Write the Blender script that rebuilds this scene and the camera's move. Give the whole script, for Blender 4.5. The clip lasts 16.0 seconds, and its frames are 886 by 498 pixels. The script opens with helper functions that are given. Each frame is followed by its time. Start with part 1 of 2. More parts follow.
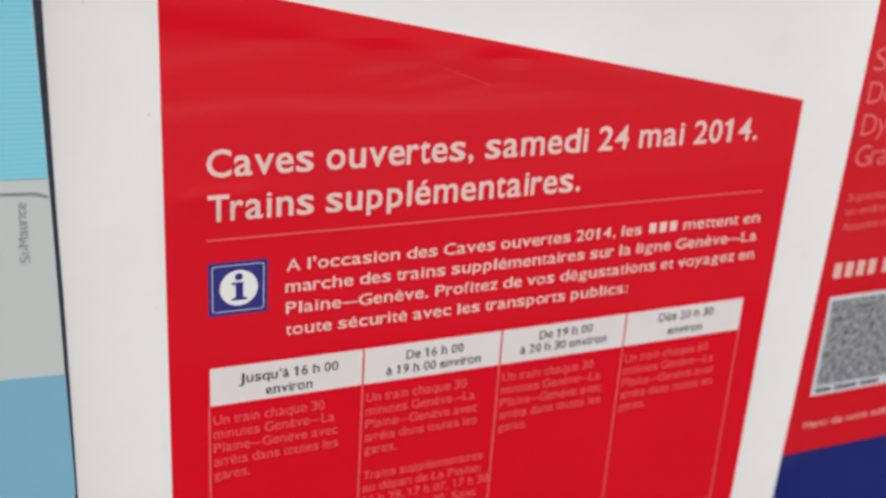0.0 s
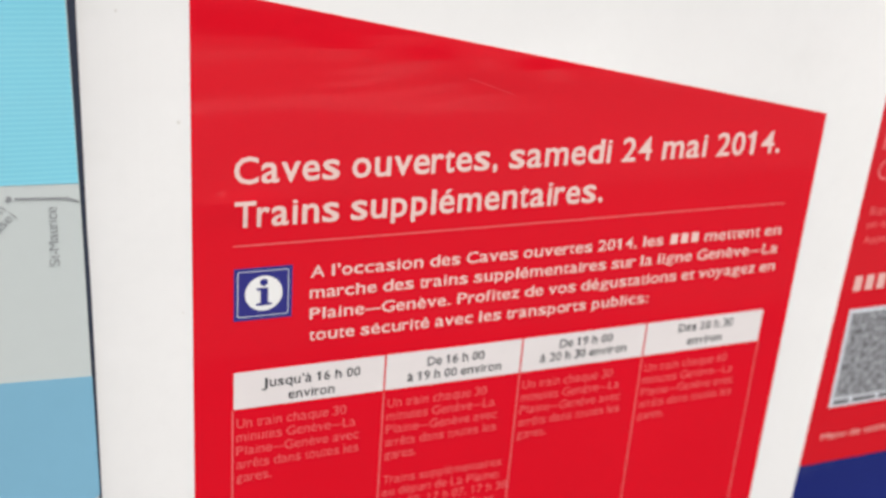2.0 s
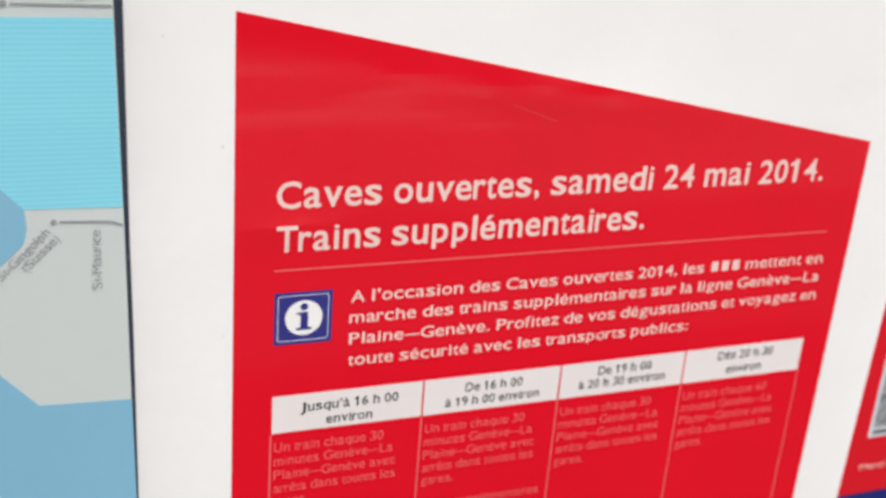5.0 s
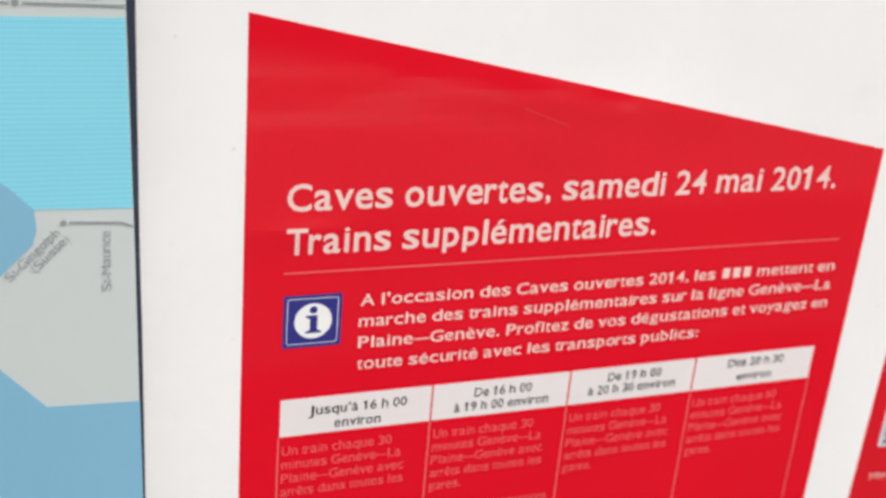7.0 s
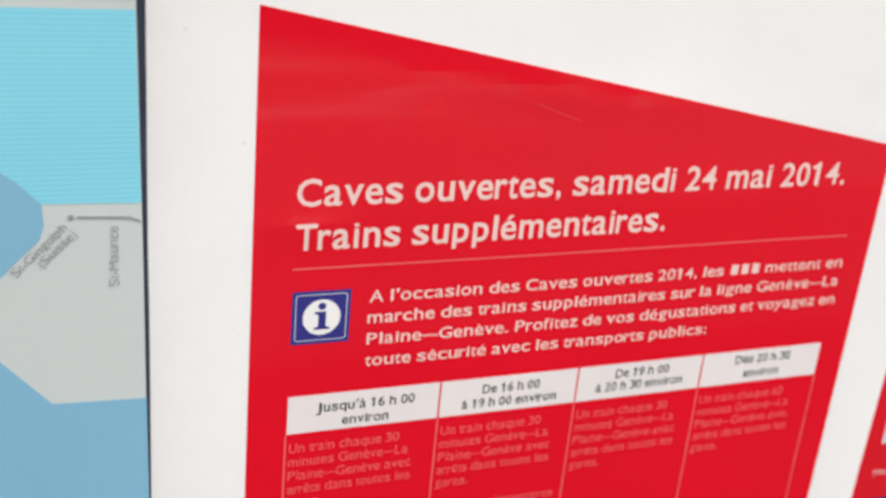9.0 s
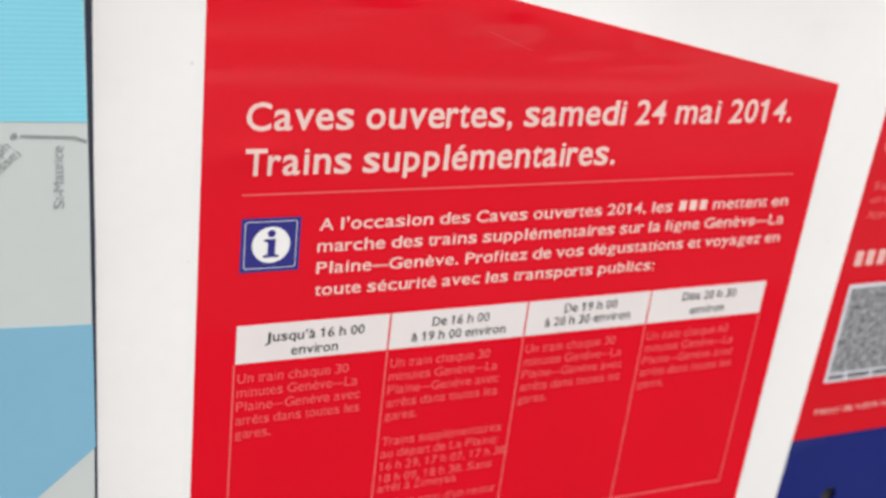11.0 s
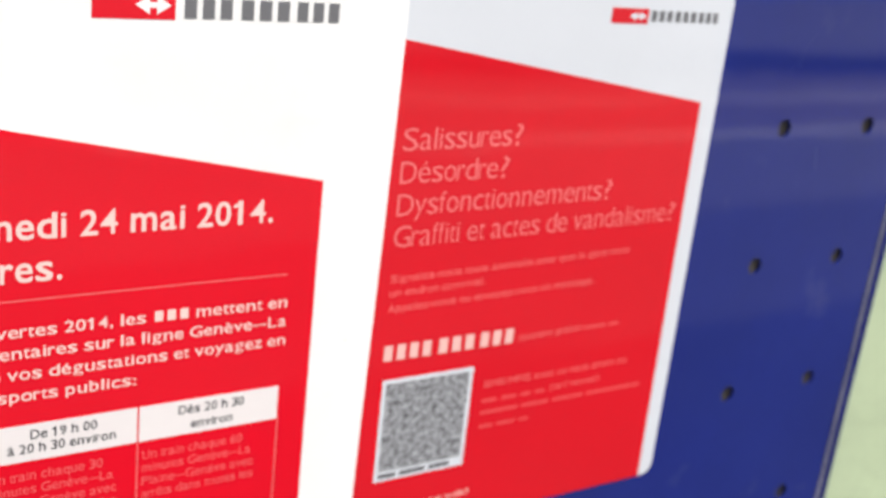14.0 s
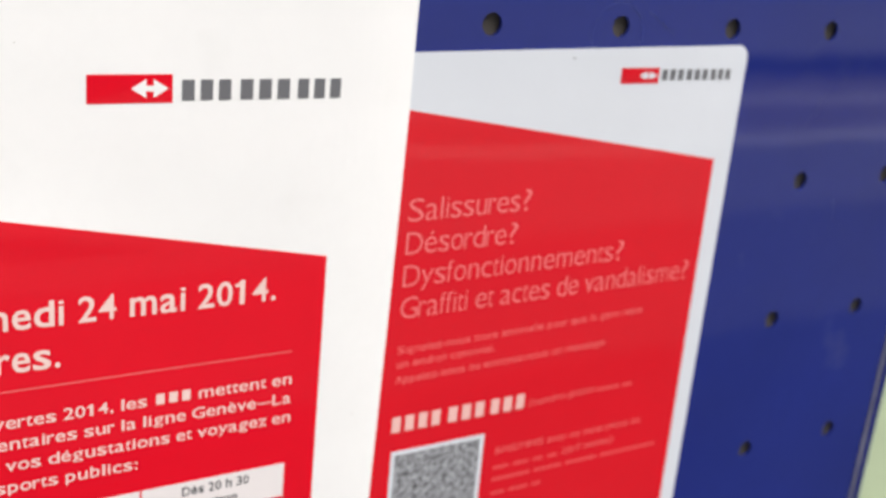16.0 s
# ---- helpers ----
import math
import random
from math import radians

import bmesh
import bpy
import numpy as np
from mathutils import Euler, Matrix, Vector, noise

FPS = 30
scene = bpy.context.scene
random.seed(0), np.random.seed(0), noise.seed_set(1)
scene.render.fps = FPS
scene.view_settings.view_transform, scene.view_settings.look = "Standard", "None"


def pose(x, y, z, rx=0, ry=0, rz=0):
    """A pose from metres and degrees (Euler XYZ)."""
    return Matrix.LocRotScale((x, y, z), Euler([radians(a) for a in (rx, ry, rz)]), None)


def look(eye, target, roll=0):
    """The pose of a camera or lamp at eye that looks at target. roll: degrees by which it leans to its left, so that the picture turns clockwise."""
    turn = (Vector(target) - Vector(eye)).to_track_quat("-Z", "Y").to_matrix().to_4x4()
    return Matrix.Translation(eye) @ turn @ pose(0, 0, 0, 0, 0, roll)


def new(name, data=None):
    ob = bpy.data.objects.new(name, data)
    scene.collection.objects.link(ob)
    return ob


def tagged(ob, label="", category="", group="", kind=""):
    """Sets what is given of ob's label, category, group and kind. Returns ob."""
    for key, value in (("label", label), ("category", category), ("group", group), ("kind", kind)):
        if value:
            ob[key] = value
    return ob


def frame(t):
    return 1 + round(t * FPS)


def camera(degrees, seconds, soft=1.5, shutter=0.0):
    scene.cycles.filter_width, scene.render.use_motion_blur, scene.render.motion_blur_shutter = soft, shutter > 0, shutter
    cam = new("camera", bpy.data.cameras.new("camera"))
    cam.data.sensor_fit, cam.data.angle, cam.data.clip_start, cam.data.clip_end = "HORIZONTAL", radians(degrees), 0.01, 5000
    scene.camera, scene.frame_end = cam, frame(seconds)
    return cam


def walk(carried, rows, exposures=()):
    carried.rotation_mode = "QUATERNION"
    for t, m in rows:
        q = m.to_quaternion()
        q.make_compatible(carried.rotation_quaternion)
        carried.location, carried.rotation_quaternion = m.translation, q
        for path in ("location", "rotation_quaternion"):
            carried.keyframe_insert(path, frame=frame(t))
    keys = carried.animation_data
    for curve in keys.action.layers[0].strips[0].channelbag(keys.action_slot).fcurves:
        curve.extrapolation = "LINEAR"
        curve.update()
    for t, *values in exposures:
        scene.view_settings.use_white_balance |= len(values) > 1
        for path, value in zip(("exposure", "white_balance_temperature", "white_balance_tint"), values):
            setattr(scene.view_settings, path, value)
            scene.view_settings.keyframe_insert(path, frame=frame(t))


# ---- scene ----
# ---------------------------------------------------------------- camera
cam = camera(42.04, 16.0, soft=3.0)
cam.data.dof.use_dof = True
cam.data.dof.focus_distance = 0.358
cam.data.dof.aperture_fstop = 11.0
ROWS = [
    (0.0, -0.0724, -0.3356, 1.7796, 68.45, -3.49, -23.27),
    (0.5, -0.0787, -0.3347, 1.7825, 68.20, -3.87, -23.19),
    (1.0, -0.0790, -0.3333, 1.7849, 67.67, -4.08, -22.46),
    (1.5, -0.0788, -0.3314, 1.7823, 68.01, -4.15, -22.66),
    (2.0, -0.0758, -0.3361, 1.7837, 68.31, -4.03, -22.24),
    (2.5, -0.0744, -0.3367, 1.7879, 68.47, -4.34, -22.01),
    (3.0, -0.0739, -0.3375, 1.7866, 69.13, -4.14, -21.51),
    (3.5, -0.0781, -0.3341, 1.7869, 69.04, -4.19, -21.60),
    (4.0, -0.0764, -0.3321, 1.7869, 68.95, -4.08, -21.26),
    (4.5, -0.0792, -0.3273, 1.7912, 68.42, -4.65, -21.38),
    (5.0, -0.0805, -0.3309, 1.7866, 68.87, -4.26, -20.95),
    (7.5, -0.0824, -0.3258, 1.7862, 68.98, -4.81, -20.57),
    (8.0, -0.0841, -0.3215, 1.7869, 68.83, -4.95, -20.88),
    (10.5, -0.0894, -0.3231, 1.7749, 68.22, -5.35, -21.39),
    (11.0, -0.0890, -0.3262, 1.7709, 67.64, -6.35, -23.49),
    (11.5, -0.0811, -0.3404, 1.7707, 67.91, -6.36, -24.07),
    (12.0, -0.0587, -0.3467, 1.7819, 68.78, -6.79, -26.98),
    (12.5, -0.0080, -0.3501, 1.7830, 69.12, -6.99, -30.58),
    (13.0, 0.0223, -0.3405, 1.7845, 70.26, -7.26, -32.55),
    (13.5, 0.0387, -0.3537, 1.7880, 71.36, -6.69, -32.69),
    (14.0, 0.0363, -0.3643, 1.7908, 72.06, -6.09, -32.16),
    (14.5, 0.0375, -0.3661, 1.8002, 71.77, -6.23, -31.97),
    (15.0, 0.0375, -0.3655, 1.8016, 71.92, -5.86, -31.81),
    (15.5, 0.0421, -0.3602, 1.8004, 72.43, -5.47, -31.68),
    (16.0, 0.0470, -0.3513, 1.8122, 72.25, -5.22, -31.48),
]
walk(cam, [(t, pose(*r)) for t, *r in ROWS],
     exposures=[(0.0, -0.23), (1.0, -0.06), (3.0, 0.03), (11.0, 0.03), (12.0, 0.02), (12.5, 0.01), (13.0, 0.26), (13.5, 0.42), (14.0, 0.31), (14.5, 0.18), (16.0, 0.14)])

# ---------------------------------------------------------------- light
world = bpy.data.worlds.new("world")
scene.world = world
world.use_nodes = True
wn, wl = world.node_tree.nodes, world.node_tree.links
sky = wn.new("ShaderNodeTexSky")
sky.sky_type = "NISHITA"
sky.sun_disc = False
sky.sun_elevation, sky.sun_rotation = radians(61), radians(140)
sky.dust_density = 4.0
pale = wn.new("ShaderNodeHueSaturation")
pale.inputs["Saturation"].default_value = 0.35
wl.new(sky.outputs[0], pale.inputs["Color"])
wl.new(pale.outputs[0], wn["Background"].inputs["Color"])
wn["Background"].inputs["Strength"].default_value = 0.15
sun_data = bpy.data.lights.new("sun", "SUN")
sun_data.energy, sun_data.angle, sun_data.color = 3.2, radians(25), (1.0, 0.96, 0.9)
sun = new("sun", sun_data)
sun.matrix_world = look((2.4, -3.0, 7.0), (0, 0, 0))


# ---------------------------------------------------------------- materials
def material(name, color, rough=0.4, metal=0.0, vary=0.06, scale=30.0, bump=0.0, bump_scale=40.0,
             spec=0.5, coat=0.0, coat_rough=0.1, stain=None, stripes=None):
    """A surface with colour varied at two scales, uneven gloss and fine relief."""
    mat = bpy.data.materials.new(name)
    mat.use_nodes = True
    nt = mat.node_tree
    n, l = nt.nodes, nt.links
    b = n["Principled BSDF"]
    b.inputs["Metallic"].default_value = metal
    b.inputs["Specular IOR Level"].default_value = spec
    b.inputs["Coat Weight"].default_value = coat
    b.inputs["Coat Roughness"].default_value = coat_rough
    co = n.new("ShaderNodeNewGeometry")

    def noise_node(s, detail=4.0):
        t = n.new("ShaderNodeTexNoise")
        t.inputs["Scale"].default_value = s
        t.inputs["Detail"].default_value = detail
        l.new(co.outputs["Position"], t.inputs["Vector"])
        return t

    def mix(a, bcol, fac, mode="MIX"):
        m = n.new("ShaderNodeMix")
        m.data_type, m.blend_type = "RGBA", mode
        for sock, v in ((m.inputs["A"], a), (m.inputs["B"], bcol), (m.inputs["Factor"], fac)):
            if isinstance(v, (tuple, list)):
                sock.default_value = (*v, 1.0)
            elif isinstance(v, float):
                sock.default_value = v
            else:
                l.new(v, sock)
        return m.outputs["Result"]

    def ramp(src, lo, hi, a=0.0, bv=1.0):
        m = n.new("ShaderNodeMapRange")
        m.inputs["From Min"].default_value, m.inputs["From Max"].default_value = lo, hi
        m.inputs["To Min"].default_value, m.inputs["To Max"].default_value = a, bv
        l.new(src, m.inputs["Value"])
        return m.outputs["Result"]

    coarse, fine = noise_node(scale), noise_node(scale * 14)
    dark = tuple(c * (1 - 1.6 * vary) for c in color)
    light = tuple(min(1.0, c * (1 + vary)) for c in color)
    out = mix(dark, light, ramp(coarse.outputs["Fac"], 0.3, 0.7))
    out = mix(out, dark, ramp(fine.outputs["Fac"], 0.45, 0.75, 0.0, 0.35))
    if stripes:
        wave = n.new("ShaderNodeTexWave")
        wave.wave_type, wave.bands_direction = "BANDS", "Z"
        wave.inputs["Scale"].default_value = stripes[0]
        wave.inputs["Distortion"].default_value = 0.4
        l.new(co.outputs["Position"], wave.inputs["Vector"])
        out = mix(out, stripes[1], ramp(wave.outputs["Fac"], 0.55, 0.9, 0.0, stripes[2]))
    if stain:
        spots = noise_node(stain[0], 6.0)
        out = mix(out, stain[1], ramp(spots.outputs["Fac"], 0.62, 0.8, 0.0, stain[2]))
    l.new(out, b.inputs["Base Color"])
    l.new(ramp(coarse.outputs["Fac"], 0.3, 0.7, rough * 0.8, rough * 1.25), b.inputs["Roughness"])
    if bump:
        bn = noise_node(bump_scale, 2.0)
        bp = n.new("ShaderNodeBump")
        bp.inputs["Strength"].default_value = 1.0
        bp.inputs["Distance"].default_value = bump
        l.new(bn.outputs["Fac"], bp.inputs["Height"])
        l.new(bp.outputs["Normal"], b.inputs["Normal"])
        if coat:
            l.new(bp.outputs["Normal"], b.inputs["Coat Normal"])
    return mat


SHEET = dict(rough=0.6, spec=0.0, vary=0.02, scale=14.0, bump=0.00025, bump_scale=14.0, coat=0.65, coat_rough=0.05)
paper_white = material("paper_white", (0.89, 0.88, 0.868), stain=(35.0, (0.66, 0.64, 0.60), 0.12), **SHEET)
print_red = material("print_red", (0.725, 0.0042, 0.0175), **SHEET)
print_white = material("print_white", (0.85, 0.62, 0.57), **SHEET)
print_black = material("print_black", (0.03, 0.03, 0.035), **SHEET)
print_grey = material("print_grey", (0.16, 0.16, 0.17), **SHEET)
print_blue = material("print_blue", (0.035, 0.035, 0.22), **SHEET)
print_pink = material("print_pink", (0.82, 0.50, 0.46), **SHEET)
print_rose = material("print_rose", (0.80, 0.17, 0.17), **SHEET)
sticker_white = material("sticker_white", (0.685, 0.71, 0.755), **SHEET)
sticker_red = material("sticker_red", (0.66, 0.009, 0.019), **SHEET)
map_grey = material("map_grey", (0.58, 0.625, 0.615), **SHEET)
map_lake = material("map_lake", (0.22, 0.46, 0.62), **SHEET)
map_cyan = material("map_cyan", (0.22, 0.63, 0.78), stripes=(210.0, (0.30, 0.72, 0.84), 0.6), **SHEET)
map_type = material("map_type", (0.30, 0.31, 0.32), **SHEET)
map_ink = material("map_ink", (0.29, 0.30, 0.31), **SHEET)
print_cell = material("print_cell", (0.82, 0.765, 0.755), **SHEET)
print_small = material("print_small", (0.80, 0.15, 0.15), **SHEET)
print_dim = material("print_dim", (0.74, 0.075, 0.08), **SHEET)
print_faint = material("print_faint", (0.78, 0.125, 0.13), **SHEET)
code_grey = material("code_grey", (0.33, 0.335, 0.355), rough=0.4, vary=0.5, scale=420.0, stain=(520.0, (0.03, 0.03, 0.04), 1.0))
panel_blue = material("panel_blue", (0.0105, 0.0210, 0.180), rough=0.5, vary=0.07, scale=9.0, bump=0.00012, bump_scale=22.0,
                      coat=1.0, coat_rough=0.05, spec=0.0, stain=(26.0, (0.06, 0.07, 0.20), 0.55))
frame_blue = material("frame_blue", (0.007, 0.012, 0.125), rough=0.6, vary=0.1, scale=20.0, spec=0.1)
# scuffed seam; the light its rolled edge catches is in the grey
seam_highlight = material("seam_highlight", (0.30, 0.30, 0.33), rough=0.5, metal=0.2, vary=0.2, scale=40.0)
back_brown = material("back_brown", (0.055, 0.046, 0.037), rough=0.8, vary=0.3, scale=60.0)
scratch_pale = material("scratch_pale", (0.80, 0.08, 0.09), rough=0.5)
# near ground: the shade there is put into this dark base colour
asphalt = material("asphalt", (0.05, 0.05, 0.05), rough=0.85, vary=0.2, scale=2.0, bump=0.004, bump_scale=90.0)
line_paint = material("line_paint", (0.88, 0.86, 0.84), rough=0.6, vary=0.08, scale=5.0)
ballast_mat = material("ballast", (0.14, 0.12, 0.10), rough=0.95, vary=0.3, scale=12.0, bump=0.03, bump_scale=14.0)
plaster_green = material("plaster_green", (0.47, 0.56, 0.36), rough=0.8, vary=0.08, scale=3.0, bump=0.003, bump_scale=50.0)
# shade of the gap between map and poster, as a dark colour
gap_shade = material("gap_shade", (0.022, 0.030, 0.055), rough=0.6, vary=0.1, scale=30.0)
glue_pale = material("glue_pale", (0.022, 0.036, 0.21), rough=0.5)
smudge_grey = material("smudge_grey", (0.72, 0.70, 0.67), rough=0.7)
# middle tone between the painted shade and the lit slabs
asphalt_half_shade = material("asphalt_half_shade", (0.15, 0.147, 0.143), rough=0.85, vary=0.2, scale=2.0, bump=0.004, bump_scale=90.0)
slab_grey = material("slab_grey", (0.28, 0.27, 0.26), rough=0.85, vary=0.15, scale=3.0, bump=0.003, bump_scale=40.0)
kerb_stone = material("kerb_stone", (0.30, 0.25, 0.235), rough=0.85, vary=0.15, scale=3.0, bump=0.003, bump_scale=40.0)
line_worn = material("line_worn", (0.68, 0.62, 0.58), rough=0.7, vary=0.12, scale=5.0)
concrete = material("concrete", (0.30, 0.295, 0.285), rough=0.85, vary=0.15, scale=3.0, bump=0.003, bump_scale=40.0)


# ---------------------------------------------------------------- builders
def mesh_object(name, bm, mat, parent=None, label="", kind=""):
    me = bpy.data.meshes.new(name)
    bm.to_mesh(me)
    bm.free()
    me.materials.append(mat)
    ob = new(name, me)
    if parent:
        ob.parent = parent
    return tagged(ob, label=label, kind=kind)


def part(name, bm, mat, parent, label=""):
    return mesh_object(name, bm, mat, parent, label)


def box_bm(x0, x1, y0, y1, z0, z1, bevel=0.0):
    bm = bmesh.new()
    bmesh.ops.create_cube(bm, size=1.0, matrix=Matrix.Translation(((x0 + x1) / 2, (y0 + y1) / 2, (z0 + z1) / 2))
                          @ Matrix.Diagonal((x1 - x0, y1 - y0, z1 - z0, 1)))
    if bevel:
        bmesh.ops.bevel(bm, geom=bm.edges[:], offset=bevel, segments=2, affect="EDGES")
    return bm


def warp(x, z):
    """How far the loosely hung poster bellies out from the board."""
    u, v = (x + 0.044) / 0.302, (z - 1.62) / 0.13
    roll = 0.0016 * max(0.0, 1 - u * 13.0) ** 2 + 0.0024 * max(0.0, min((u - 0.90) / 0.10, 1.0)) ** 2
    crease = 0.00035 * math.exp(-((x - 0.004) / 0.013) ** 2 - ((z - 1.6585) / 0.0045) ** 2)
    crease += 0.00025 * math.exp(-((x - 0.10) / 0.07) ** 2 - ((z - 1.700 + 0.10 * (x - 0.1)) / 0.006) ** 2)
    return roll + 0.0006 * min(v * v, 1.3) - 0.0004 - 0.0002 * math.sin(9 * u + 14 * z) * math.sin(11 * (z - 1.5)) - crease


def flat(x, z):
    return 0.0


def plate_bm(points, y, thick, bend=flat, step=0.0):
    """A sheet with the outline points (x, z), its front at y and that thick, bent like its support."""
    bm = bmesh.new()
    face = bm.faces.new([bm.verts.new((x, 0, z)) for x, z in points])
    if step:
        xs, zs = [p[0] for p in points], [p[1] for p in points]
        for lo, hi, no in ((min(xs), max(xs), (1, 0, 0)), (min(zs), max(zs), (0, 0, 1))):
            k = math.floor(lo / step) + 1
            while k * step < hi - 1e-5:
                c = [k * step if a else 0 for a in no]
                bmesh.ops.bisect_plane(bm, geom=bm.verts[:] + bm.edges[:] + bm.faces[:], plane_co=c, plane_no=no, dist=1e-6)
                k += 1
    bmesh.ops.recalc_face_normals(bm, faces=bm.faces[:])
    bm.normal_update()
    if bm.faces and next(iter(bm.faces)).normal.y > 0:
        bmesh.ops.reverse_faces(bm, faces=bm.faces[:])
    r = bmesh.ops.extrude_face_region(bm, geom=bm.faces[:])
    front = {v for v in r["geom"] if isinstance(v, bmesh.types.BMVert)}
    bm.normal_update()
    for v in bm.verts:
        v.co.y = y + bend(v.co.x, v.co.z) + (0.0 if v in front else thick)
    bmesh.ops.recalc_face_normals(bm, faces=bm.faces[:])
    return bm


def rect(x0, x1, z0, z1):
    return [(x0, z0), (x1, z0), (x1, z1), (x0, z1)]


def rounded(x0, x1, z0, z1, r, corners=(1, 1, 1, 1), n=6):
    """Corners: lower left, lower right, upper right, upper left."""
    pts = []
    for on, cx, cz, a in zip(corners, (x0 + r, x1 - r, x1 - r, x0 + r), (z0 + r, z0 + r, z1 - r, z1 - r), (180, 270, 0, 90)):
        if on:
            pts += [(cx + r * math.cos(radians(a + 90 * i / n)), cz + r * math.sin(radians(a + 90 * i / n))) for i in range(n + 1)]
        else:
            pts.append((cx + (r if a in (270, 0) else -r), cz + (r if a in (0, 90) else -r)))
    return pts


def disc(cx, cz, r, n=40):
    return [(cx + r * math.cos(2 * math.pi * i / n), cz + r * math.sin(2 * math.pi * i / n)) for i in range(n)]


def ring_bm(outer, inner, y, thick, bend=flat):
    """A closed printed band between two outlines of equal count."""
    bm = bmesh.new()
    vs = [[[bm.verts.new((x, yy + bend(x, z), z)) for x, z in loop] for loop in (outer, inner)] for yy in (y, y + thick)]
    n = len(outer)
    for i in range(n):
        j = (i + 1) % n
        bm.faces.new((vs[0][0][i], vs[0][0][j], vs[0][1][j], vs[0][1][i]))
        bm.faces.new((vs[1][0][i], vs[1][1][i], vs[1][1][j], vs[1][0][j]))
        bm.faces.new((vs[0][0][i], vs[1][0][i], vs[1][0][j], vs[0][0][j]))
        bm.faces.new((vs[0][1][i], vs[0][1][j], vs[1][1][j], vs[1][1][i]))
    bmesh.ops.recalc_face_normals(bm, faces=bm.faces[:])
    return bm


# advance widths of a plain grotesque, in thousandths, bold and regular
WIDE = {"A": (722, 667), "B": (722, 667), "C": (722, 722), "D": (722, 722), "G": (778, 778), "H": (722, 722), "J": (556, 500),
        "L": (611, 556), "M": (833, 833), "P": (667, 667), "S": (667, 667), "T": (611, 611), "U": (722, 722), "a": (556, 556),
        "b": (611, 556), "c": (556, 500), "d": (611, 556), "e": (556, 556), "f": (333, 278), "g": (611, 556), "h": (611, 556),
        "i": (278, 222), "j": (278, 222), "k": (556, 500), "l": (278, 222), "m": (889, 833), "n": (611, 556), "o": (611, 556),
        "p": (611, 556), "q": (611, 556), "r": (389, 333), "s": (556, 500), "t": (333, 278), "u": (611, 556), "v": (556, 500),
        "w": (778, 722), "x": (556, 500), "y": (556, 500), "z": (500, 500), " ": (278, 278), "'": (260, 222), ",": (278, 278),
        ".": (278, 278), ":": (300, 278), "-": (333, 333), "–": (860, 860), "(": (333, 333), ")": (333, 333), "?": (611, 556), "/": (278, 278), "!": (300, 278)}
BARE = {"é": "e", "è": "e", "ê": "e", "à": "a"}
GLYPHS = {}


def outline(ch, weight):
    """One character of the built-in font as points and faces."""
    if (ch, weight) not in GLYPHS:
        cu = bpy.data.curves.new("type", "FONT")
        cu.body, cu.size, cu.offset, cu.resolution_u, cu.fill_mode = ch, 1.0, weight * (0.35 if ch in "4g" else 1.0), 3, "FRONT"
        ob = bpy.data.objects.new("type", cu)
        scene.collection.objects.link(ob)
        bpy.context.view_layer.update()
        me = bpy.data.meshes.new_from_object(ob.evaluated_get(bpy.context.evaluated_depsgraph_get()))
        GLYPHS[ch, weight] = [tuple(v.co[:2]) for v in me.vertices], [tuple(p.vertices) for p in me.polygons]
        bpy.data.objects.remove(ob)
        bpy.data.curves.remove(cu)
        bpy.data.meshes.remove(me)
    return GLYPHS[ch, weight]


def top_of(ch, weight):
    return max(p[1] for p in outline(ch, weight)[0])


def set_line(body, weight):
    """A line of type: its points, cap height 1, in thousandths across, and its faces."""
    heavy = 0 if weight > 0.005 else 1
    cap, mid, high, fig = (top_of(c, weight) for c in "Hxl1")
    xh = 0.745 if heavy == 0 else 0.73
    pts, faces, pen = [], [], 0.0
    for ch in body:
        key = BARE.get(ch, ch)
        adv = 556 if ch.isdigit() else WIDE.get(key, (600, 600))[heavy]
        if ch != " ":
            vs, fs = outline(ch, weight)
            lo, hi = min(p[0] for p in vs), max(p[0] for p in vs)
            side = 36 if key in "acegoqsdCGSD" or ch.isdigit() else 14 if key in "vwyxzTAtfr" else 120 if ch == "?" else 18 if ch in "–-" else 66
            ink_w = adv - 2 * side
            if ch == "1":
                side, ink_w = (190, 150) if heavy == 0 else (200, 95)
            base = len(pts)
            for x, z in vs:
                if ch.isdigit():
                    z = z / fig
                elif ch.islower() or ch in ",.":
                    z = z * 1.05 if z < 0 else z / mid * xh if z < mid else xh + (z - mid) / (high - mid) * (1.0 - xh)
                else:
                    z = z / cap
                pts.append((pen + side + (x - lo) / max(hi - lo, 1e-6) * ink_w, z))
            faces += [tuple(base + i for i in f) for f in fs]
            if ch == "1":  # the flag of the figure
                base, stem = len(pts), pen + side
                drop = 0.13 if heavy == 0 else 0.08
                pts += [(stem - 150, 0.84 - drop), (stem + 12, 0.86 - drop), (stem + 12, 0.99), (stem - 40, 0.88), (stem - 150, 0.84)]
                faces.append(tuple(range(base, base + 5)))
        pen += adv
    lo = min(p[0] for p in pts)
    return [(x - lo, z) for x, z in pts], faces, max(p[0] for p in pts) - lo


def text(body, x0, x1, z, cap, y, mat, parent, bend=flat, weight=0.0, turn=0.0, name="text_line", slant=0.0):
    """A line of type from x0 to x1 on the baseline z (turned about its start, by degrees)."""
    pts, faces, width = set_line(body, weight)
    k = (x1 - x0) / width
    ca, sa = math.cos(radians(turn)), math.sin(radians(turn))
    out = []
    for px, pz in pts:
        a, b = px * k, pz * cap
        x, zz = x0 + a * ca - b * sa, z + a * sa + b * ca + a * slant
        out.append((x, y + bend(x, zz), zz))
    me = bpy.data.meshes.new(name)
    me.from_pydata(out, [], faces)
    me.materials.append(mat)
    ob = new(name, me)
    ob.parent = parent
    return ob


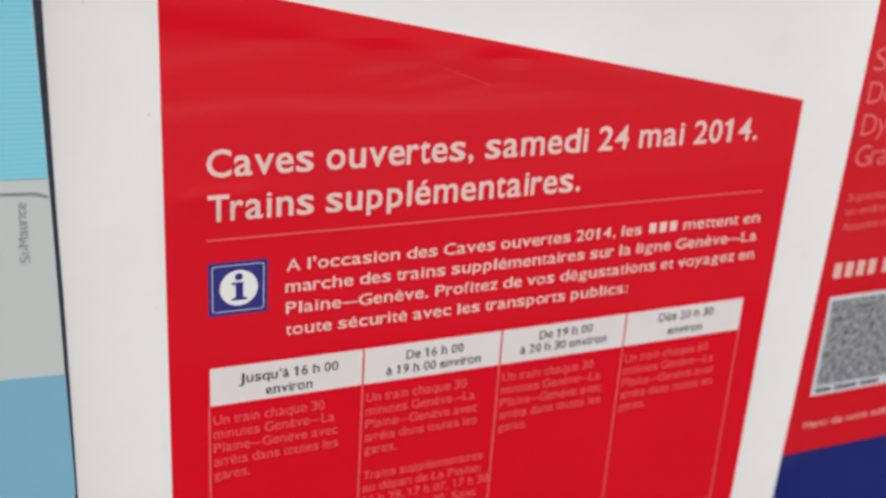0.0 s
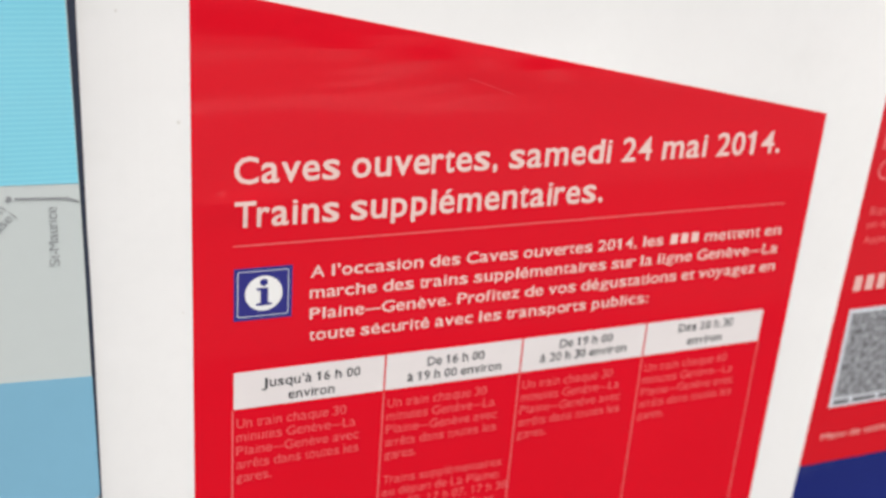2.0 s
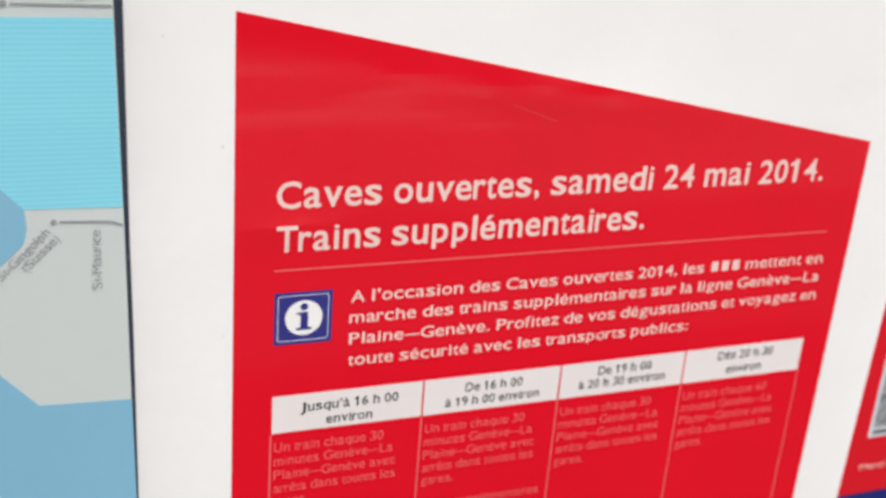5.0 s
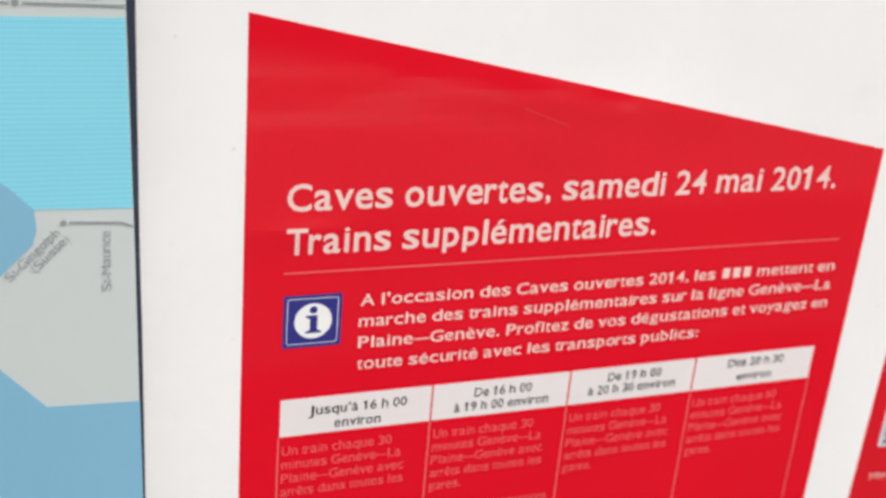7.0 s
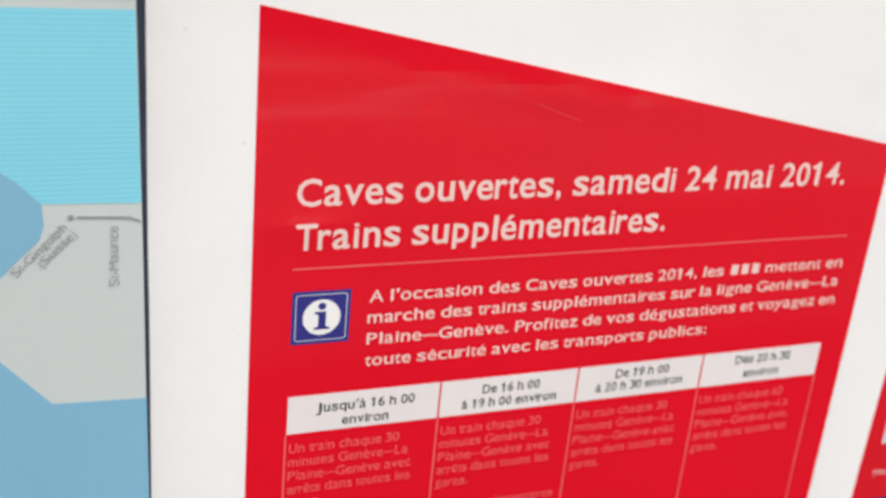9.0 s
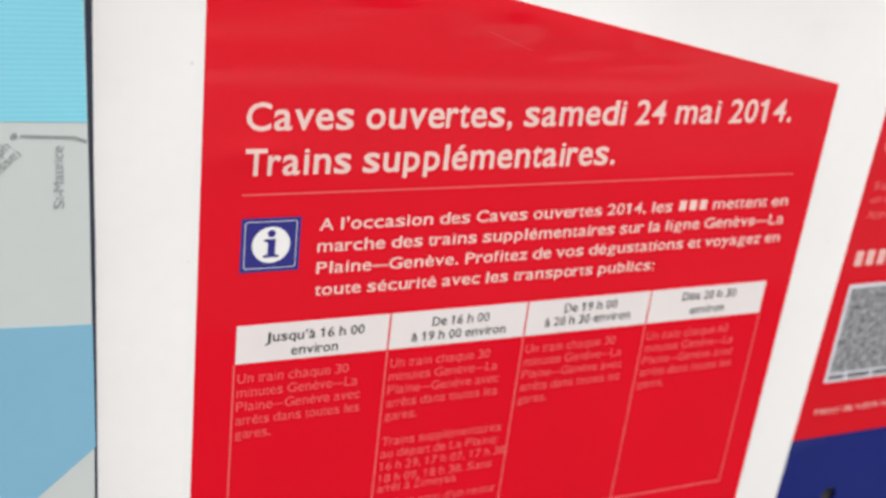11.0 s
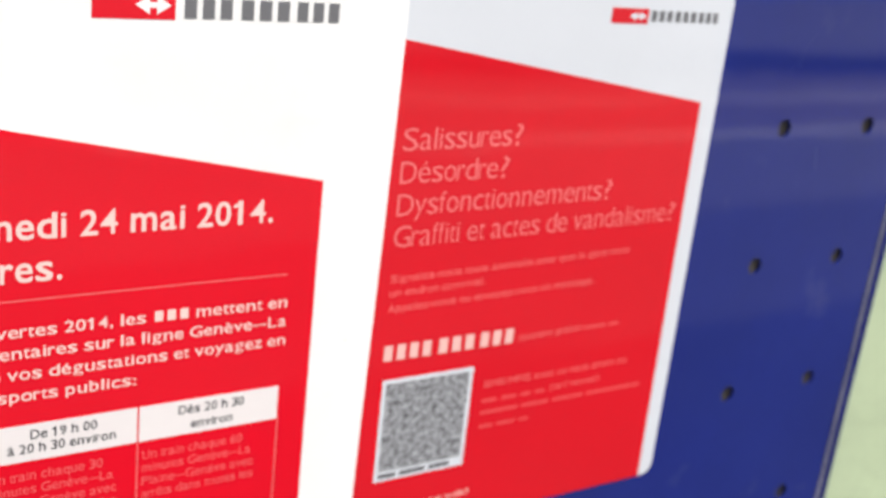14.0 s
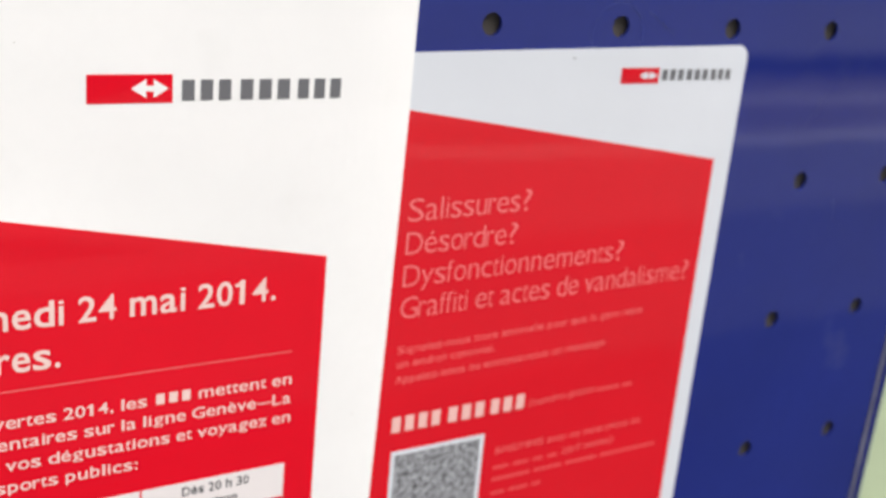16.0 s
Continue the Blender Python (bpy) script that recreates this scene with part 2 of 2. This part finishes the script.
def word_bars(x0, x1, z, height, widths, y, mat, parent, bend=flat):
    """Unreadable small print: a bar for each word."""
    total = sum(widths) + 0.9 * (len(widths) - 1)
    x = x0
    for w in widths:
        d = (x1 - x0) * w / total
        bar(x, x + d, z, z + height, y, mat, parent, bend)
        x += d + (x1 - x0) * 0.9 / total


def letter_bars(x0, x1, z0, z1, n, y, mat, parent, bend=flat, gap=0.3):
    """A word that is not spelt out: one plain bar for each of its n characters."""
    w = (x1 - x0) / (n + gap * (n - 1))
    for i in range(n):
        x = x0 + i * w * (1 + gap)
        bar(x, x + w, z0, z1, y, mat, parent, bend)


def arrow(x0, x1, z0, z1):
    """A plain arrow with two heads."""
    zm, hz, hx = (z0 + z1) / 2, (z1 - z0) / 2, (x1 - x0) * 0.40
    sh = hz * 0.30
    return [(x0, zm), (x0 + hx, z0), (x0 + hx, zm - sh), (x1 - hx, zm - sh), (x1 - hx, z0),
            (x1, zm), (x1 - hx, z1), (x1 - hx, zm + sh), (x0 + hx, zm + sh), (x0 + hx, z1)]


def bar(x0, x1, z0, z1, y, mat, parent, bend=flat, name="text_bar"):
    return part(name, plate_bm(rect(x0, x1, z0, z1), y, 0.00003, bend, 0.008 if bend is not flat else 0.0), mat, parent)


def thing(name, label, category, at=(0, 0, 0), group="", kind=""):
    ob = new(name)
    ob.empty_display_size = 0.05
    ob.location = at
    return tagged(ob, label, category, group, kind)


# ---------------------------------------------------------------- ground and surroundings
def slab(name, x0, x1, y0, y1, z0, z1, mat, label, bevel=0.0):
    return mesh_object(name, box_bm(x0, x1, y0, y1, z0, z1, bevel), mat, None, label, "structure")


slab("ground", -60, 60, -60, 60, -1.4, -1.0, ballast_mat, "brown-grey gravel ground beyond the platform")
# three ground tones step from painted shade near the board to lit slabs
slab("pavement", -30, 30, -3.0, 12, -1.0, 0.0, asphalt, "asphalt beside the notice board, coloured dark to stand in for shade")
slab("pavement_half_shade", -30, 30, -4.5, -3.0, -1.0, 0.002, asphalt_half_shade, "platform asphalt in a middle tone, a painted step from shade to light")
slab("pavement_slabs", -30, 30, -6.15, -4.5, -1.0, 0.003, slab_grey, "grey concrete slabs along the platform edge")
slab("trim", -30, 30, -6.36, -6.15, -1.0, 0.006, line_paint, "worn white line along the platform edge")
slab("pavement_edge", -30, 30, -7.5, -6.36, -1.0, 0.003, kerb_stone, "brownish concrete beyond the white line")
slab("trim_far", -30, 30, -7.85, -7.5, -1.0, 0.006, line_worn, "worn white line further off")
slab("pavement_rim", -30, 30, -8.8, -7.85, -1.0, 0.003, kerb_stone, "brownish concrete rim before the track")
slab("pavement_far", -30, 30, -22, -10.4, -1.0, 0.0, concrete, "concrete of the platform across the track")
# added wall, never in view: sets what the gloss reflects and cuts low skylight
slab("reflection_wall", -30, 30, -22.4, -22, -1.0, 4.5, concrete, "unseen grey wall added across the tracks to shape the board's reflections")
slab("wall_green", -3, 9, 0.75, 0.9, 0.0, 3.0, plaster_green, "pale green plastered wall behind the notice board")

# ---------------------------------------------------------------- the notice board
HOLE_X, HOLE_Z, PITCH_X, PITCH_Z, HOLE_R = 0.2877, 1.6235, 0.0617, 0.0700, 0.0044
LEAN = 0.02  # the board hangs a little out of plumb


def leaning(bm):
    for v in bm.verts:
        v.co.x += LEAN * (v.co.z - HOLE_Z)
    return bm


def punched_bm(x0, x1, z0, z1, y0, y1):
    """Sheet steel with a regular grid of round holes punched through it."""
    bm = bmesh.new()
    seg = 16

    def quad(pts):
        for yy, flip in ((y0, False), (y1, True)):
            f = [bm.verts.new((x1 + LEAN * (z - HOLE_Z) if x > gx1 - 1e-6 else x, yy, z)) for x, z in pts]
            bm.faces.new(f[::-1] if flip else f)

    i0, i1 = math.ceil((x0 + PITCH_X / 2 - HOLE_X) / PITCH_X), math.floor((x1 - PITCH_X * 0.4 - HOLE_X) / PITCH_X)
    j0, j1 = math.ceil((z0 + PITCH_Z / 2 - HOLE_Z) / PITCH_Z), math.floor((z1 - PITCH_Z / 2 - HOLE_Z) / PITCH_Z)
    hx, hz = PITCH_X / 2, PITCH_Z / 2
    gx1 = HOLE_X + (i1 + 0.5) * PITCH_X
    for i in range(i0, i1 + 1):
        for j in range(j0, j1 + 1):
            cx, cz = HOLE_X + i * PITCH_X, HOLE_Z + j * PITCH_Z
            inn, out = [], []
            for k in range(seg):
                a = 2 * math.pi * (k + 0.5) / seg
                c, s = math.cos(a), math.sin(a)
                m = max(abs(c), abs(s))
                inn.append((cx + LEAN * (cz - HOLE_Z) + HOLE_R * c, cz + HOLE_R * s))
                out.append((cx + hx * c / m, cz + hz * s / m))
            for k in range(seg):
                n = (k + 1) % seg
                mid = []
                if abs(abs(out[k][0] - cx) - hx) < 1e-9 and abs(abs(out[n][1] - cz) - hz) < 1e-9 and abs(abs(out[n][0] - cx) - hx) > 1e-9:
                    mid = [(out[k][0], out[n][1])]
                elif abs(abs(out[k][1] - cz) - hz) < 1e-9 and abs(abs(out[n][0] - cx) - hx) < 1e-9 and abs(abs(out[k][0] - cx) - hx) > 1e-9:
                    mid = [(out[n][0], out[k][1])]
                quad([inn[k], out[k], *mid, out[n], inn[n]])
                a, b2 = inn[k], inn[n]
                bm.faces.new([bm.verts.new(p) for p in ((a[0], y0, a[1]), (b2[0], y0, b2[1]), (b2[0], y1, b2[1]), (a[0], y1, a[1]))])
    gx0 = HOLE_X + (i0 - 0.5) * PITCH_X
    gz0, gz1 = HOLE_Z + (j0 - 0.5) * PITCH_Z, HOLE_Z + (j1 + 0.5) * PITCH_Z
    quad(rect(x0, gx0, z0, z1))
    quad(rect(gx0, gx1, z0, gz0))
    quad(rect(gx0, gx1, gz1, z1))
    bmesh.ops.remove_doubles(bm, verts=bm.verts[:], dist=1e-6)
    bmesh.ops.recalc_face_normals(bm, faces=bm.faces[:])
    return bm


BY = 0.0030
BX0, BX1, BZ0, BZ1 = -0.75, 0.5662, 0.75, 2.15
board = thing("notice_board", "blue painted steel notice board with rows of punched holes", "notice board")
part("punched_panel", punched_bm(BX0, BX1, BZ0, BZ1, BY, BY + 0.0015), panel_blue, board)
part("back_panel", box_bm(BX0, BX1 - 0.02, BY + 0.0021, BY + 0.006, BZ0, BZ1), back_brown, board, "dark brown back panel seen through the holes")
# grey strip paints the highlight along the panel's folded edge
part("seam_strip", leaning(box_bm(BX1 + 0.0001, BX1 + 0.0023, BY - 0.0008, 0.010, BZ0, BZ1, 0.0005)), seam_highlight, board, "scuffed metal seam with the highlight of its rolled edge painted grey")
part("post", leaning(box_bm(BX1 + 0.0026, BX1 + 0.0218, 0.0105, 0.046, 0.0, BZ1 + 0.02, 0.0015)), frame_blue, board)
for x, z, r in ((0.0012, 1.4840, 0.0006), (0.0013, 1.4715, 0.0008), (0.0010, 1.4775, 0.0004), (0.0014, 1.5300, 0.0004)):
    part("paint_chip", plate_bm([(BX1 + x + LEAN * (z - HOLE_Z) + r * math.cos(k) * (0.6 + 0.4 * math.sin(5 * k + x * 9000)), z + 1.8 * r * math.sin(k)) for k in (0.1, 0.9, 1.8, 2.7, 3.5, 4.4, 5.4)], BY - 0.00085, 0.00006), line_worn, board, "pale chip in the paint of the seam")
part("post", box_bm(BX0 - 0.012, BX0 - 0.001, -0.0012, 0.036, 0.0, BZ1 + 0.02, 0.0015), frame_blue, board)
part("top_rail", box_bm(BX0, BX1 + 0.0040, -0.001, 0.036, BZ1, BZ1 + 0.02, 0.002), frame_blue, board)
part("bottom_rail", box_bm(BX0, BX1 + 0.0040, -0.001, 0.036, BZ0 - 0.02, BZ0, 0.002), frame_blue, board)

# ---------------------------------------------------------------- the line map
MY = -0.0012
line_map = thing("network_map", "pale rail network map with light blue lakes on the board", "map")
part("sheet", plate_bm([(-0.70, 1.10), (-0.0432, 1.10), (-0.0443, 1.568), (-0.0455, 1.656), (-0.0470, 1.7295), (-0.0490, 1.90), (-0.70, 1.90)], MY, 0.0042), map_grey, line_map)
# added strip: paints the gap's shadow over the blue board
part("gap_strip", plate_bm([(-0.0430, 1.10), (-0.0424, 1.10), (-0.0433, 1.568), (-0.0437, 1.6314), (-0.0441, 1.656), (-0.0444, 1.7295), (-0.0455, 1.90), (-0.0488, 1.90), (-0.0468, 1.7295), (-0.0453, 1.656), (-0.0441, 1.568)], MY + 0.0004, 0.002), gap_shade, line_map, "dark strip standing in for the shaded gap beside the map panel")
part("lake_field", plate_bm([(-0.65, 1.6700), (-0.0723, 1.6700), (-0.0459, 1.6694), (-0.0472, 1.7248), (-0.65, 1.7250)], MY - 0.0001, 0.00005), map_cyan, line_map, "bright cyan printed area with fine lines")
part("lake_area", plate_bm([(-0.30, 1.70), (-0.110, 1.700), (-0.0792, 1.6764), (-0.0732, 1.6700), (-0.0727, 1.6640), (-0.0740, 1.6594), (-0.0806, 1.6529), (-0.088, 1.645), (-0.094, 1.636), (-0.0875, 1.6235), (-0.0722, 1.6066), (-0.0447, 1.6055), (-0.0439, 1.5617), (-0.0628, 1.5445), (-0.30, 1.54)], MY - 0.0002, 0.00005), map_lake, line_map, "muted blue printed lake")
part("rail_line", plate_bm([(-0.0638, 1.6654), (-0.0495, 1.6647), (-0.0461, 1.6634), (-0.0461, 1.6641), (-0.0493, 1.6654), (-0.0638, 1.6661)], MY - 0.0002, 0.00005), map_ink, line_map)
part("station_dot", plate_bm(disc(-0.0654, 1.6658, 0.00085, 20), MY - 0.00025, 0.00005), map_ink, line_map)
part("rail_line", plate_bm([(-0.0738, 1.7280), (-0.0474, 1.7277), (-0.0474, 1.7284), (-0.0738, 1.7287)], MY - 0.0002, 0.00005), map_ink, line_map)
part("rail_line", plate_bm([(-0.120, 1.7281), (-0.0771, 1.7280), (-0.0771, 1.7287), (-0.120, 1.7288)], MY - 0.0002, 0.00005), map_ink, line_map)
part("station_dot", plate_bm(disc(-0.0755, 1.7285, 0.0010, 20), MY - 0.00025, 0.00005), map_ink, line_map)
part("small_mark", ring_bm(rect(-0.0570, -0.0545, 1.7297, 1.7322), rect(-0.0567, -0.0548, 1.7300, 1.7319), MY - 0.0002, 0.00005), map_ink, line_map)
text("St-Maurice", -0.0524, -0.0335, 1.6438, 0.0028, MY - 0.0003, map_type, line_map, weight=-0.006, turn=90, name="place_name")
text("St-Gingolph", -0.0805, -0.0603, 1.6482, 0.0027, MY - 0.0003, map_type, line_map, weight=-0.006, turn=45, name="place_name")
text("(Suisse)", -0.0733, -0.0597, 1.6507, 0.0027, MY - 0.0003, map_type, line_map, weight=-0.006, turn=45, name="place_name")

# ---------------------------------------------------------------- the reporting sticker
SY = 0.0025
sticker = thing("information_sticker", "red and white laminated sticker with rounded corners on the blue board", "sticker", at=(0.0014, 0, -0.0010))
part("sheet", plate_bm([(x, z - (0.4235 - x) * 0.022 if z > 1.7 else z) for x, z in rounded(0.236, 0.4235, 1.5188, 1.7578, 0.006)], SY, 0.00035), sticker_white, sticker)
part("red_field", plate_bm([(0.2362, 1.51878), (0.4153, 1.51878), (0.4135, 1.7079), (0.2362, 1.7366)], SY - 0.00005, 0.00003), sticker_red, sticker)
ST = SY - 0.0001
for words, x1, z, sl in (("Salissures?", 0.3163, 1.6907, 0.012), ("Désordre?", 0.3113, 1.6776, 0.006),
                         ("Dysfonctionnements?", 0.3685, 1.6645, 0.009), ("Graffiti et actes de vandalisme?", 0.4085, 1.6515, 0.009)):
    text(words, 0.2599, x1, z, 0.0088, ST, print_rose, sticker, weight=-0.008, slant=sl)
for words, x0, x1, z, sl in (("Signalez-nous toute anomalie pour que la gare reste", 0.2602, 0.3849, 1.6368, 0.02),
                             ("un endroit convivial.", 0.2604, 0.3065, 1.6308, 0.02),
                             ("Appelez-nous ou envoyez-nous un message.", 0.2603, 0.3666, 1.6241, 0.02),
                             ("(numéro gratuit", 0.3281, 0.3632, 1.6030, 0.03),
                             ("SMS/MMS avec ou sans photo au", 0.3127, 0.3941, 1.5829, 0.01),
                             ("(tarif normal)", 0.3500, 0.3789, 1.5761, 0.01)):
    text(words, x0, x1, z, 0.0032, ST, print_small, sticker, slant=sl)
text("Merci de votre aide!", 0.2610, 0.3112, 1.5306, 0.0032, ST, print_pink, sticker, slant=0.01)
for x0, x1, z, words in ((0.3645, 0.3852, 1.6040, (7, 3)), (0.3126, 0.3470, 1.5757, (3, 3, 2, 2)),
                         (0.3126, 0.4052, 1.5700, (8, 6, 7, 13)), (0.3128, 0.3396, 1.5632, (3, 4, 2))):
    word_bars(x0, x1, z, 0.0017, words, ST, print_dim, sticker)
for x0, x1, n in ((0.2605, 0.2830, 4), (0.2870, 0.3045, 3), (0.3080, 0.3251, 3)):
    letter_bars(x0, x1, 1.6027, 1.6095, n, ST, print_pink, sticker, gap=0.55)
blank = part("printed_square", plate_bm(rect(0.2613, 0.3063, 1.5469, 1.5941), ST, 0.00003), sticker_white, sticker)
part("grey_print", plate_bm(rect(0.2632, 0.3042, 1.5515, 1.5922), ST - 0.00005, 0.00003), code_grey, blank)
word_bars(0.2634, 0.2990, 1.5482, 0.0021, (4, 6, 5), ST - 0.00005, print_grey, blank)
emblem = part("emblem", plate_bm(rect(0.3539, 0.3740, 1.7418, 1.7482), ST, 0.00003), sticker_red, sticker)
part("emblem_mark", plate_bm(arrow(0.3635, 0.3732, 1.7432, 1.7468), ST - 0.00005, 0.00003), sticker_white, emblem)
for x0, x1 in ((0.3758, 0.3876), (0.3894, 0.4015), (0.4033, 0.4146)):
    letter_bars(x0, x1, 1.7430, 1.7475, 3, ST, print_grey, sticker, gap=0.5)

# ---------------------------------------------------------------- the event poster
PY = -0.0003
INK = PY - 0.00014
poster = thing("event_poster", "red and white paper poster hung slightly loose on the board", "poster")
part("sheet", plate_bm([(-0.0425, 1.36), (0.2480, 1.36), (0.2521, 1.5187), (0.2533, 1.5759), (0.2577, 1.7330), (0.2586, 1.79), (-0.0449, 1.79), (-0.0440, 1.66)], PY, 0.0003, warp, 0.004), paper_white, poster)
part("red_field", plate_bm([(-0.0129, 1.40), (0.2262, 1.40), (0.2268, 1.6805), (-0.0129, 1.7269)], PY - 0.00008, 0.00005, warp, 0.004), print_red, poster)


def ink(body, x0, x1, z, cap, weight=0.0, mat=print_white):
    return text(body, x0, x1, z, cap, INK, mat, poster, warp, weight)


ink("Caves ouvertes, samedi 24 mai 2014.", 0.0002, 0.2076, 1.6660, 0.0087, 0.013)
ink("Trains supplémentaires.", 0.0004, 0.1330, 1.6515, 0.0087, 0.013)
part("rule", plate_bm(rect(0.0, 0.2150, 1.64495, 1.6454), INK, 0.00003, warp, 0.008), print_rose, poster)
ink("A l'occasion des Caves ouvertes 2014, les", 0.0258, 0.1618, 1.6322, 0.0041, 0.007)
letter_bars(0.1650, 0.1772, 1.6323, 1.6362, 3, INK, print_white, poster, warp, gap=0.55)
ink("mettent en", 0.1803, 0.2156, 1.6322, 0.0041, 0.007)
ink("marche des trains supplémentaires sur la ligne Genève–La", 0.0256, 0.2156, 1.6246, 0.0041, 0.007)
ink("Plaine–Genève. Profitez de vos dégustations et voyagez en", 0.0258, 0.2158, 1.6169, 0.0041, 0.007)
ink("toute sécurité avec les transports publics:", 0.0258, 0.1588, 1.6090, 0.0041, 0.007)

# information symbol
info = part("information_symbol", plate_bm(rect(0.0002, 0.0196, 1.6188, 1.6374), INK, 0.00003, warp, 0.008), print_blue, poster, "dark blue square information symbol")
part("outline", ring_bm(rounded(0.0014, 0.0184, 1.6200, 1.6362, 0.001), rounded(0.00165, 0.01815, 1.62025, 1.63595, 0.0008), INK - 0.00004, 0.00003, warp), sticker_white, info)
part("disc", plate_bm(disc(0.0101, 1.6281, 0.0062), INK - 0.00004, 0.00003, warp, 0.008), paper_white, info)
part("letter_dot", plate_bm(disc(0.0101, 1.6320, 0.0013, 20), INK - 0.00008, 0.00003, warp, 0.008), print_blue, info)
part("letter_stem", plate_bm([(0.0076, 1.6238), (0.0128, 1.6238), (0.0128, 1.6245), (0.0115, 1.6249), (0.0115, 1.6301), (0.0077, 1.6301), (0.0077, 1.6294), (0.0090, 1.6290), (0.0090, 1.6249), (0.0076, 1.6245)], INK - 0.00008, 0.00003, warp, 0.008), print_blue, info)

# timetable
COLS = (0.0, 0.0538, 0.1070, 0.1600, 0.2148)
for a, b in zip(COLS, COLS[1:]):
    part("header_cell", plate_bm(rect(a + 0.00035, b - 0.00035, 1.5861, 1.6000), INK, 0.00003, warp, 0.008), print_cell, poster)
for x in COLS:
    part("column_line", plate_bm(rect(x - 0.00025, x + 0.00025, 1.5060, 1.5859), INK, 0.00003, warp, 0.008), print_rose, poster)
part("bottom_line", plate_bm(rect(0.0, 0.2148, 1.5054, 1.5060), INK, 0.00003, warp, 0.008), print_rose, poster)
HEADS = (("Jusqu'à 16 h 00", 0.0099, 0.0446, 1.5934), ("environ", 0.0191, 0.0355, 1.5878), ("De 16 h 00", 0.0697, 0.0918, 1.5938),
         ("à 19 h 00 environ", 0.0624, 0.0990, 1.5884), ("De 19 h 00", 0.1226, 0.1453, 1.5943), ("à 20 h 30 environ", 0.1151, 0.1520, 1.5892),
         ("Dès 20 h 30", 0.1750, 0.2005, 1.5945), ("environ", 0.1799, 0.1961, 1.5884))
for words, x0, x1, z in HEADS:
    text(words, x0, x1, z, 0.0035, INK - 0.00006, print_black, poster, warp, 0.010)
STEP = 0.00535
CELL_EM = 0.0387 / set_line("Un train chaque 30", 0.0)[2]
CELLS = ((0.0014, ("Un train chaque 30", "minutes Genève–La", "Plaine–Genève avec", "arrêts dans toutes les", "gares.")),
         (0.0555, ("Un train chaque 30", "minutes Genève–La", "Plaine–Genève avec", "arrêts dans toutes les", "gares.", "",
                   "Trains supplémentaires", "au départ de La Plaine:", "16 h 29, 17 h 07, 17 h 38,", "18 h 09, 18 h 38. Sans")),
         (0.1088, ("Un train chaque 30", "minutes Genève–La", "Plaine–Genève avec", "arrêts dans toutes les", "gares.")),
         (0.1619, ("Un train chaque 60", "minutes Genève–La", "Plaine–Genève avec", "arrêts dans toutes les", "gares.")))
for x0, lines in CELLS:
    for k, words in enumerate(lines):
        if words:
            wid = set_line(words, 0.0)[2]
            text(words, x0, x0 + wid * CELL_EM, 1.5788 - k * STEP, 0.0035, INK, print_faint, poster, warp)
for words, z in (("arrêt à Zimeysa", 1.5265), ("Profitez ainsi d'un retour", 1.5192)):
    text(words, 0.0555, 0.0555 + set_line(words, 0.0)[2] * CELL_EM, z, 0.0035, INK, print_faint, poster, warp)
word_bars(0.0640, 0.0985, 1.5139, 0.0020, (8, 7), INK, print_dim, poster, warp)
brand = part("emblem", plate_bm(rect(0.1417, 0.1688, 1.7373, 1.7464), INK, 0.00003, warp, 0.008), print_red, poster)
part("emblem_mark", plate_bm(arrow(0.1555, 0.1674, 1.7389, 1.7449), INK - 0.00005, 0.00003, warp), paper_white, brand)
for x0, x1 in ((0.1719, 0.1884), (0.1917, 0.2092), (0.2122, 0.2282)):
    letter_bars(x0, x1, 1.7379, 1.7446, 3, INK, print_grey, poster, warp, gap=0.5)
part("scratch", plate_bm([(0.0771, 1.6977), (0.0942, 1.69145), (0.0942, 1.6916), (0.0771, 1.69785)], INK, 0.00003, warp, 0.008), scratch_pale, poster)

# ---------------------------------------------------------------- marks and dirt
part("glue_ring", ring_bm(disc(0.3510, 1.7600, 0.0132), disc(0.3510, 1.7600, 0.0128), BY - 0.0001, 0.00006), glue_pale, board, "faint pale ring of old glue")
for x0, z0, x1, z1 in ((0.4705, 1.7200, 0.4838, 1.7396), (0.4760, 1.7235, 0.4790, 1.7290), (0.3660, 1.7699, 0.3816, 1.7606), (0.5000, 1.6830, 0.5030, 1.6700)):
    w = 0.00022
    part("scratch", plate_bm([(x0 - w, z0 - w), (x1, z1), (x0 + w, z0 + w)], BY - 0.0001, 0.00006), glue_pale, board, "faint pale scratch in the paint")
for x, z, r in ((0.3287, 1.7520, 0.0004), (0.3300, 1.7521, 0.0003)):
    part("speck", plate_bm(disc(x, z, r, 10), SY - 0.00008, 0.00004), map_ink, sticker)
for x, z, r in ((-0.0335, 1.7196, 0.0004), (-0.0165, 1.6865, 0.0006), (-0.0160, 1.6240, 0.0003), (0.2420, 1.6150, 0.0004), (0.1210, 1.7560, 0.0003)):
    part("speck", plate_bm(disc(x, z, r, 10), PY - 0.00008, 0.00004, warp), smudge_grey, poster)
